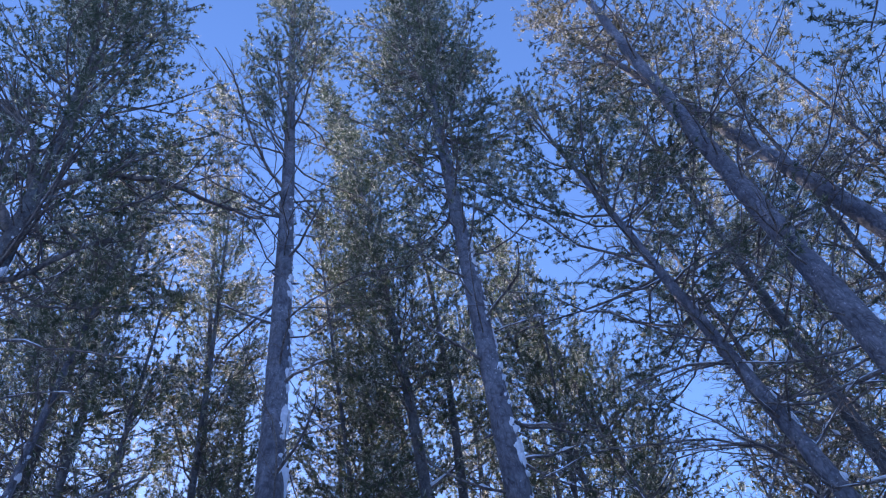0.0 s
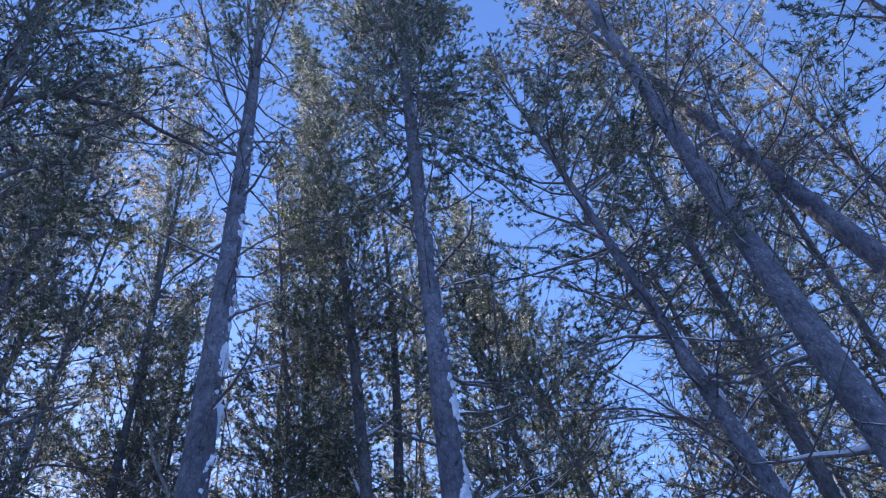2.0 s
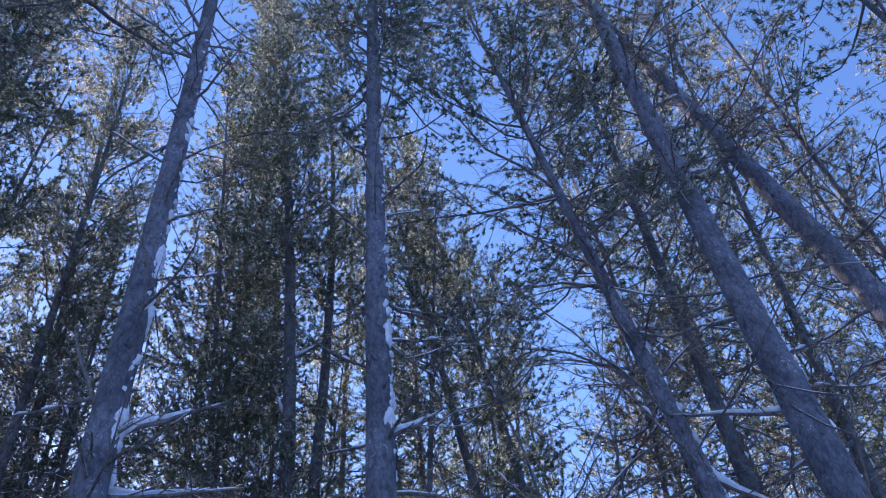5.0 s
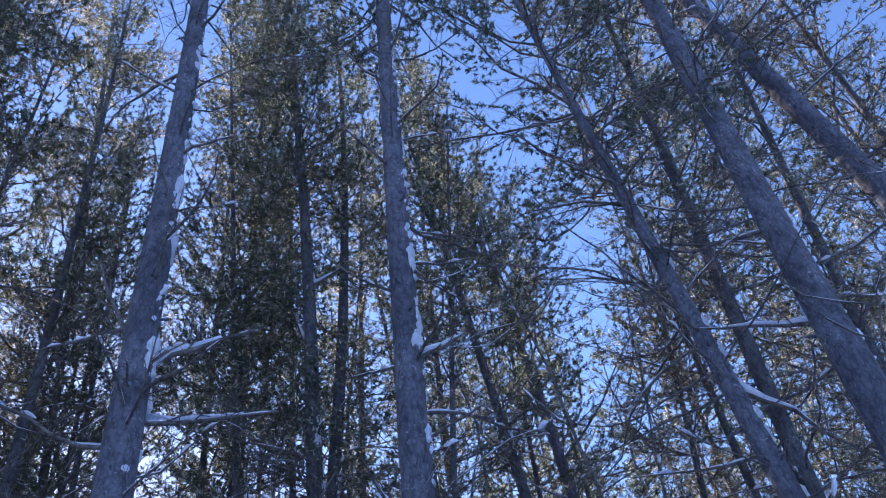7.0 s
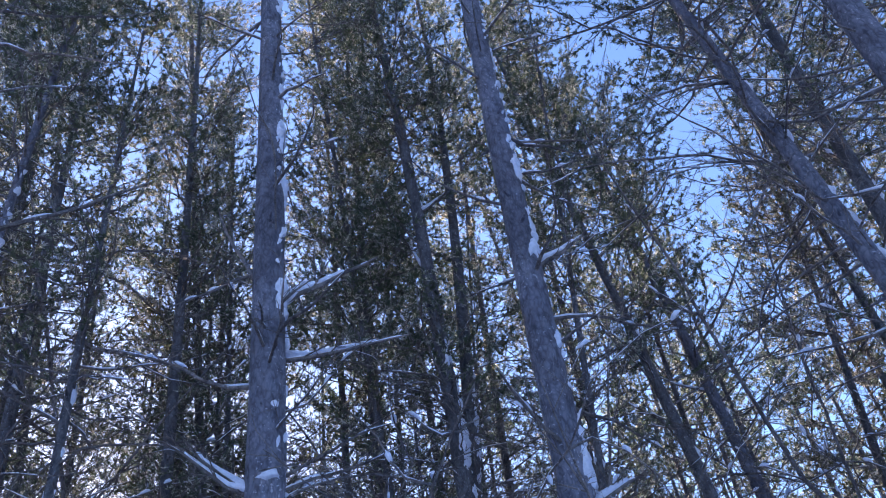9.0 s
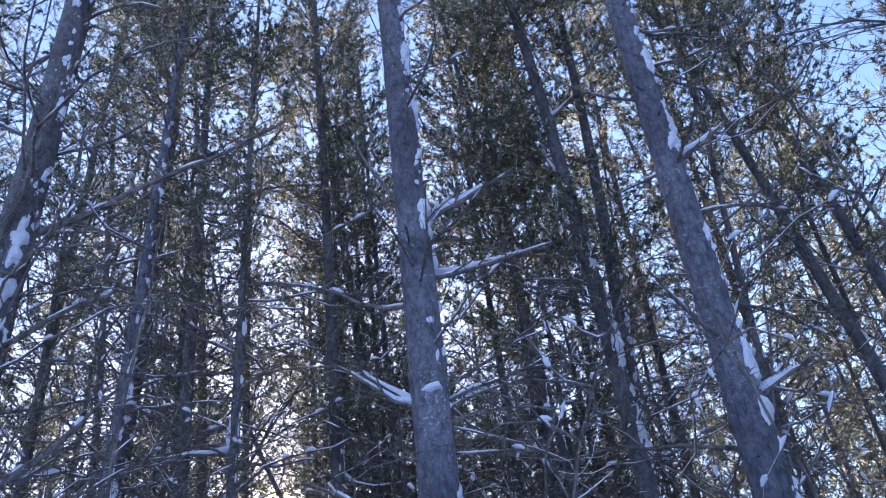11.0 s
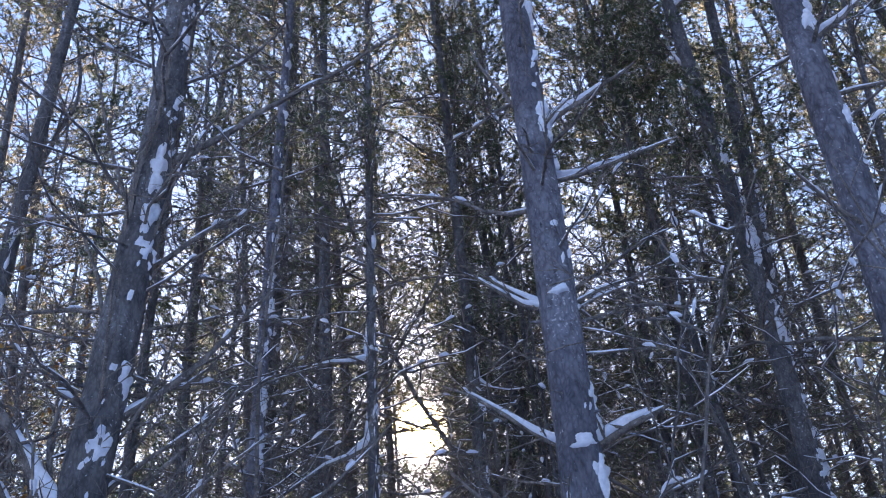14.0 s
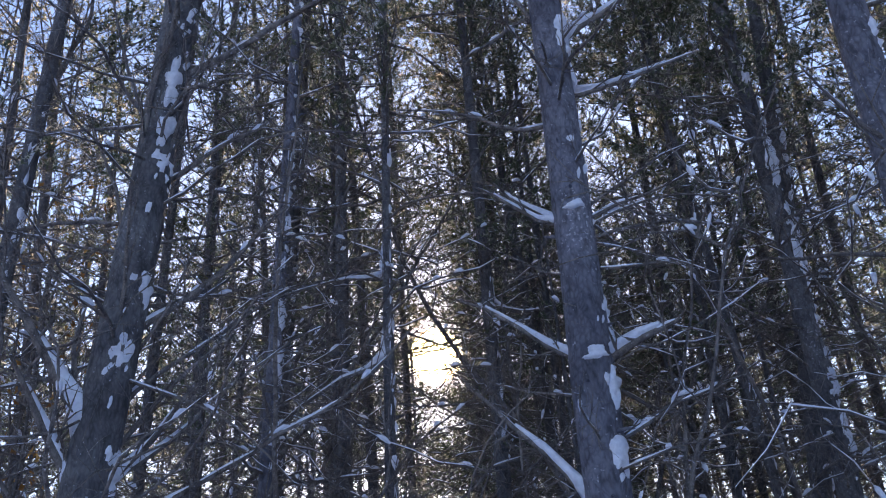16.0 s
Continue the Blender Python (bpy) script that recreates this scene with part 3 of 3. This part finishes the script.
for z, way, long, rise, r, white in (
    (4.16, 73.0, 0.8580000000000001, 0.5, 0.018, 0.7),
    (4.02, 73.0, 1.1440000000000001, 0.28, 0.016, 0.5),
    (2.53, 73.0, 0.9229999999999999, 0.4, 0.02, 0.8),
    (4.05, -107.0, 0.78, 0.77, 0.022, 0.9),
    (2.18, -107.0, 1.1700000000000002, 1.04, 0.035, 0.95),
    (11.39, -107.0, 2.249, 1.06, 0.022, 0.2),
    (12.1, -107.0, 2.8, 3.02, 0.03, 0.0),
    (15.33, 73.0, 2.8, 4.32, 0.015, 0.1),
):
    trees["A"].dead_branch(z, way, long, rise, r * 0.85, 10, white, droop=0.012, crook=0.115)
for z, way, long, rise, r, white in (
    (5.66, 95.0, 0.546, 0.53, 0.032, 0.95),
    (6.71, 95.0, 0.533, -0.18, 0.018, 0.8),
    (3.66, 95.0, 0.42900000000000005, 0.36, 0.03, 0.95),
    (5.63, -85.0, 0.45499999999999996, 0.03, 0.015, 0.6),
    (8.45, 95.0, 0.7150000000000001, 0.05, 0.012, 0.3),
    (7.24, 95.0, 1.014, -1.07, 0.016, 0.8),
):
    trees["B"].dead_branch(z, way, long, rise, r * 0.85, 10, white, droop=0.012, crook=0.115)
for z, way, long, rise, r, white in (
    (8.62, -94.0, 1.079, 1.96, 0.022, 0.9),
    (11.76, -94.0, 1.833, 0.29, 0.022, 0.8),
    (9.65, 86.0, 0.5980000000000001, 0.79, 0.03, 0.9),
    (6.41, -94.0, 1.6380000000000001, 2.11, 0.018, 0.6),
):
    trees["H"].dead_branch(z, way, long, rise, r * 0.85, 10, white, droop=0.012, crook=0.115)
for z, way, long, rise, r, white in (
    (7.15, -64.0, 1.066, 1.0, 0.02, 0.6),
    (6.24, -64.0, 1.287, -0.83, 0.014, 0.2),
    (4.96, 116.0, 1.3, -1.2, 0.024, 0.9),
    (5.68, -64.0, 1.7160000000000002, 1.93, 0.016, 0.2),
):
    trees["D"].dead_branch(z, way, long, rise, r * 0.85, 10, white, droop=0.012, crook=0.115)
for z, way, long, rise, r, white in (
    (5.12, -54.0, 0.8969999999999999, 0.52, 0.022, 0.9),
    (6.25, -54.0, 1.066, 0.33, 0.014, 0.2),
):
    trees["C"].dead_branch(z, way, long, rise, r * 0.85, 10, white, droop=0.012, crook=0.115)
for z, way, long, rise, r, white in (
    (7.58, 130.0, 1.131, 1.57, 0.014, 0.2),
):
    trees["C2"].dead_branch(z, way, long, rise, r * 0.85, 10, white, droop=0.012, crook=0.115)
for z, way, long, rise, r, white in (
    (5.3, 42.0, 2.223, 0.65, 0.034, 0.4),
    (4.4, 42.0, 1.0530000000000002, 0.67, 0.028, 0.7),
    (3.35, 42.0, 1.3650000000000002, 0.73, 0.034, 0.85),
    (6.05, 42.0, 1.573, 0.98, 0.02, 0.3),
    (4.38, -138.0, 2.1189999999999998, 5.78, 0.034, 0.1),
    (3.66, -138.0, 1.131, 8.16, 0.024, 0.2),
    (2.69, -138.0, 1.3, 1.75, 0.05, 0.95),
    (2.62, -138.0, 1.079, 16.49, 0.03, 0.3),
    (2.32, -138.0, 0.9099999999999999, 2.54, 0.04, 0.9),
):
    trees["L"].dead_branch(z, way, long, rise, r * 0.85, 10, white, droop=0.012, crook=0.115)
for z, way, long, rise, r, white in (
    (2.53, 42.0, 1.3650000000000002, 1.24, 0.022, 0.5),
    (2.39, 42.0, 1.677, 0.6, 0.02, 0.9),
    (2.37, 42.0, 1.261, 1.01, 0.022, 0.9),
    (2.09, 42.0, 2.21, 0.59, 0.024, 0.9),
    (2.82, 42.0, 1.859, 1.32, 0.02, 0.5),
    (3.1, 42.0, 1.352, 1.1, 0.016, 0.4),
    (2.81, -138.0, 1.4170000000000003, 11.76, 0.024, 0.1),
    (2.66, 42.0, 1.118, 2.98, 0.016, 0.2),
    (4.39, 42.0, 1.4689999999999999, 2.17, 0.018, 0.3),
):
    trees["L"].dead_branch(z, way, long, rise, r * 0.85, 10, white, droop=0.012, crook=0.115)
for z, way, long, rise, r, white in (
    (4.79, -138.0, 1.7550000000000001, 1.91, 0.02, 0.2),
):
    trees["L"].dead_branch(z, way, long, rise, r * 0.85, 10, white, droop=0.012, crook=0.115)
# the fork high up, where it parts into thick bare limbs
for z, way, long, rise, r, white in (
    (9.3, -157.0, 2.9, 2.4, 0.055, 0.3),
    (10.2, -133.0, 3.6, 3.9, 0.06, 0.3),
    (10.1, 43.0, 3.0, 3.4, 0.05, 0.25),
    (8.6, 55.0, 2.2, 1.1, 0.035, 0.3),
):
    trees["L"].dead_branch(z, way, long, rise, r, 22, white, droop=0.02, crook=0.16)
for z, way, long, rise, r, white in (
    (3.77, -121.0, 2.0410000000000004, -0.76, 0.022, 0.95),
    (4.52, -121.0, 0.65, 0.17, 0.02, 0.9),
):
    trees["N2"].dead_branch(z, way, long, rise, r * 0.85, 10, white, droop=0.012, crook=0.115)
for z, way, long, rise, r, white in (
    (3.46, 52.0, 1.0270000000000001, 0.47, 0.014, 0.6),
    (4.06, -128.0, 0.8710000000000001, -1.09, 0.016, 0.6),
):
    trees["M"].dead_branch(z, way, long, rise, r * 0.85, 10, white, droop=0.012, crook=0.115)
for z, way, long, rise, r, white in (
    (5.57, 66.0, 0.806, -0.31, 0.014, 0.9),
):
    trees["N"].dead_branch(z, way, long, rise, r * 0.85, 10, white, droop=0.012, crook=0.115)
for z, way, long, rise, r, white in (
    (6.95, -76.0, 1.131, 0.66, 0.016, 0.9),
    (7.57, 104.0, 1.6380000000000001, 0.93, 0.03, 0.8),
):
    trees["J"].dead_branch(z, way, long, rise, r * 0.85, 10, white, droop=0.012, crook=0.115)
for z, way, long, rise, r, white in (
    (5.91, 101.0, 0.9099999999999999, -0.9, 0.016, 0.7),
):
    trees["J0"].dead_branch(z, way, long, rise, r * 0.85, 10, white, droop=0.012, crook=0.115)
for z, way, long, rise, r, white in (
    (6.51, 34.0, 2.8, 6.34, 0.04, 0.0),
):
    trees["S"].dead_branch(z, way, long, rise, r * 0.85, 10, white, droop=0.012, crook=0.115)
for z, way, long, rise, r, white in (
    (7.02, 121.0, 1.04, -1.26, 0.018, 0.6),
):
    trees["Q"].dead_branch(z, way, long, rise, r * 0.85, 10, white, droop=0.012, crook=0.115)

# larger lumps of snow on the trunks: height, heading, tall, wide
for z, way, tall, wide in ((7.64, 108.0, 0.42, 0.12), (2.49, 112.0, 0.36, 0.2), (2.87, 105.0, 0.32, 0.12), (3.09, 145.0, 0.12, 0.24), (4.15, 150.0, 0.09, 0.22), (7.42, 105.0, 0.25, 0.1),):
    trees["A"].snow_patch(z, way, tall, wide)
for z, way, tall, wide in ((6.81, 125.0, 0.3, 0.14), (3.93, 118.0, 0.38, 0.16), (5.82, 125.0, 0.22, 0.2), (6.71, 120.0, 0.32, 0.12), (4.95, 118.0, 0.2, 0.1),):
    trees["B"].snow_patch(z, way, tall, wide)
for z, way, tall, wide in ((6.34, 125.0, 0.14, 0.1), (4.72, 130.0, 0.14, 0.14),):
    trees["D"].snow_patch(z, way, tall, wide)
for z, way, tall, wide in ((6.49, 100.0, 0.3, 0.12),):
    trees["L"].snow_patch(z, way, tall, wide)
for z, way, tall, wide in ((3.91, 120.0, 0.2, 0.12), (4.38, 130.0, 0.3, 0.1), (5.43, 120.0, 0.3, 0.1),):
    trees["M"].snow_patch(z, way, tall, wide)
for z, way, tall, wide in ((7.19, 140.0, 0.35, 0.15), (6.05, 140.0, 0.4, 0.15), (5.82, 130.0, 0.3, 0.14),):
    trees["H"].snow_patch(z, way, tall, wide)

# ---------------- the forest behind ----------------
def forest_pine(i, near):
    low = (2.2, 4.5, 3.0, 6.0)[i % 4]
    t = Tree(100 + i + 50 * near, ((0.012 * (i % 5 - 2), 0.0006 * (3 - i)), (0.012 * ((i * 7) % 5 - 2), 0.0)), 16 + 1.2 * i, 0.06 + 0.005 * i, low, 1.45 + 0.12 * (i % 4), BARK_DARK, (NEEDLE, NEEDLE_WARM)[i % 4 == 2])
    t.plant(0, 0, "slender snow-dusted pine in the forest behind")
    t.trunk(7, 0.6)
    if near:
        t.crown(6.6, 12, 0.115, 0.17, 0.0085, fine=False)
        t.dead_zone(1.2, low + 4.0, 9.5, 1.7, 0.3, True, 13, 0.011)
    else:
        t.crown(4.8, 5, 0.18, 0.3, 0.028, fine=False)
        t.dead_zone(1.2, low + 2.0, 5.0, 1.8, 0.3, True, 6, 0.015)
    return t


# pines on both sides of the gap of the sun: distance, how far beside it
BESIDE = ((11.2, 1.5), (12.5, 0.8), (14.0, -0.6), (13.6, 2.6), (15.5, 1.7), (16.5, 0.65), (19.0, -0.8), (20.0, 1.5), (21.0, 0.7), (24.5, 2.0), (26.5, 0.9), (29.0, -0.95), (31.0, 1.0), (14.5, 1.15), (16.0, 2.9), (18.3, 2.3), (36.0, 1.2), (39.0, -1.3), (43.0, 1.4))
SIDE = Vector((math.cos(radians(SUN_AZ)), -math.sin(radians(SUN_AZ))))
feet += [(d * math.sin(radians(SUN_AZ)) + o * SIDE.x, d * math.cos(radians(SUN_AZ)) + o * SIDE.y) for d, o in BESIDE]
rng = np.random.default_rng(5)
# some pines whose place is known: heading in degrees, distance
STAND = ((-21, 12.6), (-17, 14.5), (-13, 12.2), (-10, 16.0), (-6, 13.0), (-2, 15.0), (5, 14.2), (-33, 14.0), (-24.8, 16.4), (-39, 12.4))
spots = [(math.sin(radians(a)) * d, math.cos(radians(a)) * d) for a, d in STAND]
tries = 0
while len(spots) < 150 and tries < 20000:
    tries += 1
    ang, dist = radians(rng.uniform(-180, 180)), 7 + 27 * rng.random() ** 1.4
    ahead = -70 < math.degrees(ang) < 72
    if not ahead and rng.random() < 0.95:
        continue
    x, y = math.sin(ang) * dist, math.cos(ang) * dist
    if any((x - a) ** 2 + (y - b) ** 2 < 1.5 ** 2 for a, b in spots) or any((x - a) ** 2 + (y - b) ** 2 < 1.2 ** 2 for a, b in feet):
        continue
    if dist < 9.5 and ahead:
        continue
    if 15 < math.degrees(ang) < 22 and dist < 22:   # a gap with open sky
        continue
    if ahead and abs(math.sin(ang - radians(SUN_AZ)) * dist) < 0.9:   # the gap towards the sun
        continue
    spots.append((x, y))
for near in (True, False):
    here = [(x, y) for x, y in spots if (math.hypot(x, y) < 19 and y > 0) == near]
    protos = [forest_pine(i, near) for i in range(8 if near else 5)]
    for i, (x, y) in enumerate(here):
        src = protos[i % len(protos)].root
        m = pose(x, y, 0, 0, 0, rng.uniform(0, 360))
        k = rng.uniform(0.85, 1.15)
        if i < len(protos):
            src.matrix_basis = m
        else:
            src = copy_thing(src, m)
        src.scale = (k, k, k)

# pines on both sides of the gap through which the sun shines
for i, (d, off) in enumerate(BESIDE):
    a = radians(SUN_AZ)
    x, y = math.sin(a) * d + math.cos(a) * off, math.cos(a) * d - math.sin(a) * off
    t = Tree(300 + i, ((0.0, 0.0), (0.004 * (i % 3 - 1), 0.0)), 15 + (i * 5) % 7, 0.07, 2.0 + i % 3, 1.6 if d < 22 else 2.3, BARK_DARK, NEEDLE)
    t.plant(x, y, "slender pine beside the gap of low sunlight")
    t.trunk(7, 0.6)
    if d > 22:
        t.crown(8.5, 8, 0.16, 0.24, 0.016, fine=False)
    else:
        t.crown(6.5, 11, 0.12, 0.19, 0.0095, fine=False)
    t.dead_zone(1.2, 8.0, 8.0, 1.8, 0.3, True, 12, 0.011)

# a thicket of young pines, bare and twiggy below, under the tall ones
young = []
for i in range(4):
    t = Tree(520 + i, ((0.01 * (i - 1), 0.0), (0.0, 0.0)), 7.6 + 0.5 * i, 0.045, 3.6, 1.3, BARK_DARK, NEEDLE)
    t.plant(0, 0, "young pine of a dark twiggy thicket")
    t.trunk(7, 0.5)
    t.crown(4.0, 11, 0.11, 0.19, 0.009, fine=False)
    t.dead_zone(1.0, 7.0, 12.0, 1.5, 0.55, True, 14, 0.009)
    young.append(t)
for i in range(10):
    a, d = radians(-21.5 + 17.5 * (i + rng.uniform(0, 1)) / 10), 10.5 + 5.5 * ((i * 3) % 10) / 10
    src, m = young[i % 4].root, pose(math.sin(a) * d, math.cos(a) * d, 0, 0, 0, rng.uniform(0, 360))
    if i < 4:
        src.matrix_basis = m
    else:
        copy_thing(src, m)

# ---------------- the far edge of the wood ----------------
far = []
for i in range(3):
    t = Tree(200 + i, ((0.01 * i, 0.0), (-0.01, 0.0)), 17 + 2.2 * i, 0.12, 1.2, 2.4, BARK_DARK, NEEDLE)
    t.plant(0, 0, "distant pine at the far edge of the wood")
    t.trunk(6, 1.0)
    t.crown(3.2, 5, 0.4, 0.5, 0.042, fine=False)
    far.append(t)
for i in range(84):
    a, d = radians(-72 + 146 * (i + rng.uniform(-0.4, 0.4)) / 84), rng.uniform(31, 48)
    low = abs(math.sin(a - radians(SUN_AZ)) * d) < 2.2   # younger trees under the sun
    src = far[i % 3].root
    m = pose(math.sin(a) * d, math.cos(a) * d, 0, 0, 0, rng.uniform(0, 360))
    if i < 3:
        src.matrix_basis = m
    else:
        src = copy_thing(src, m)
    if low:
        src.scale = (0.6, 0.6, 0.6)


# unseen pines added behind the camera, to shade the sides that face it
shade_spots = []
while len(shade_spots) < 24:
    a, d = radians(rng.uniform(98, 268)), rng.uniform(6, 20)
    x, y = math.sin(a) * d, math.cos(a) * d
    if any((x - p) ** 2 + (y - q) ** 2 < 2.4 ** 2 for p, q in shade_spots):
        continue
    shade_spots.append((x, y))
    copy_thing(protos[len(shade_spots) % 5].root, pose(x, y, 0, 0, 0, rng.uniform(0, 360)))

# ---------------- a young oak that kept its dry leaves ----------------
def oak_sapling(x, y, tall, seed):
    rng = np.random.default_rng(seed)
    root = tagged(new("oak_sapling"), "thin bare oak sapling keeping a few dry brown leaves", "sapling")
    root.location = (x, y, 0)
    s, leaf = Soup(), Soup()
    stem = limb(rng, (0, 0, -0.1), (0.03, 0.02, 1), tall, 14, 0.05, 0.02)
    s.tube(stem, 0.022 * np.linspace(1, 0.2, 15), 6)
    part("stem", s, TWIG, root)
    spots = []
    for i in range(26):
        z = rng.uniform(0.3, 1)
        q = stem[int(z * 13)]
        a = rng.uniform(0, 6.283)
        one = Soup()
        pts = limb(rng, q, (math.cos(a), math.sin(a), rng.uniform(0.2, 0.9)), rng.uniform(0.4, 1.1), 5, 0.2)
        one.tube(pts, 0.007 * np.linspace(1, 0.3, 6), 4)
        part("twig", one, TWIG, root)
        spots += [p for p in pts[2:] if rng.random() < 0.8]
    for q in spots:
        d = unit(rng.normal(size=3) + np.array([0, 0, -0.6]))
        a = unit(np.cross(d, rng.normal(size=3)))
        c = unit(np.cross(a, d)) * 0.008
        L, w = rng.uniform(0.06, 0.11), rng.uniform(0.018, 0.03)
        leaf.add([q, q + d * L * 0.45 + a * w + c, q + d * L, q + d * L * 0.45 - a * w + c, q + d * L * 0.5 - c], [(0, 1, 4), (1, 2, 4), (2, 3, 4), (3, 0, 4)])
    part("foliage", leaf, DRY_LEAF, root, "dry orange-brown oak leaves", smooth=False, kind="stuff")


oak_sapling(-5.7, 3.9, 5.6, 31)
oak_sapling(-7.6, 4.9, 6.6, 32)
oak_sapling(-7.2, 5.4, 6.0, 33)


# ---------------- bare saplings and shrubs between the trunks ----------------
def bare_sapling(x, y, tall, seed, lean):
    rng = np.random.default_rng(seed)
    root = tagged(new("bare_sapling"), "crooked bare sapling with snow on its twigs", "sapling", "bare saplings of the undergrowth")
    root.location = (x, y, 0)
    for k in range(rng.integers(1, 4)):
        s = Soup()
        h = tall * rng.uniform(0.7, 1.1)
        n = 16
        stem = limb(rng, (rng.normal() * 0.12, rng.normal() * 0.12, -0.1), (lean[0] + rng.normal() * 0.12, lean[1] + rng.normal() * 0.12, 1), h, n, 0.13, 0.03)
        s.tube(stem, (0.008 + 0.0035 * h) * np.linspace(1, 0.2, n + 1), 6)
        st = part("stem", s, TWIG, root)
        for i in range(int(h * 3.2)):
            j = rng.integers(3, n)
            a = rng.uniform(0, 6.283)
            one, white = Soup(), Soup()
            maker = Tree(seed * 50 + k * 20 + i, ((0, 0), (0, 0)), 5, 0.02, 4, 1)
            maker.origin = np.array([x, y, 0.0])
            maker.bare(one, white, stem[j], unit((math.cos(a), math.sin(a), rng.uniform(-0.1, 1.0))), rng.uniform(0.4, 1.5), rng.uniform(0.005, 0.011), 7, 0.6, rng.uniform(-0.08, 0.1), 4, 0.3)
            part("twig", one, TWIG, st)
            if white.count:
                part("snow", white, SNOW, st, "snow lying on the twig", kind="stuff")


for i in range(36):
    a = radians(-62 + 108 * (i + rng.uniform(0, 1)) / 36)
    d = rng.uniform(5.2, 12)
    if abs(math.sin(a - radians(SUN_AZ)) * d) < 0.5:
        continue
    bare_sapling(math.sin(a) * d, math.cos(a) * d, 1.6 + d * math.tan(radians(rng.uniform(20, 40))), 400 + i, (rng.normal() * 0.06, rng.normal() * 0.06))
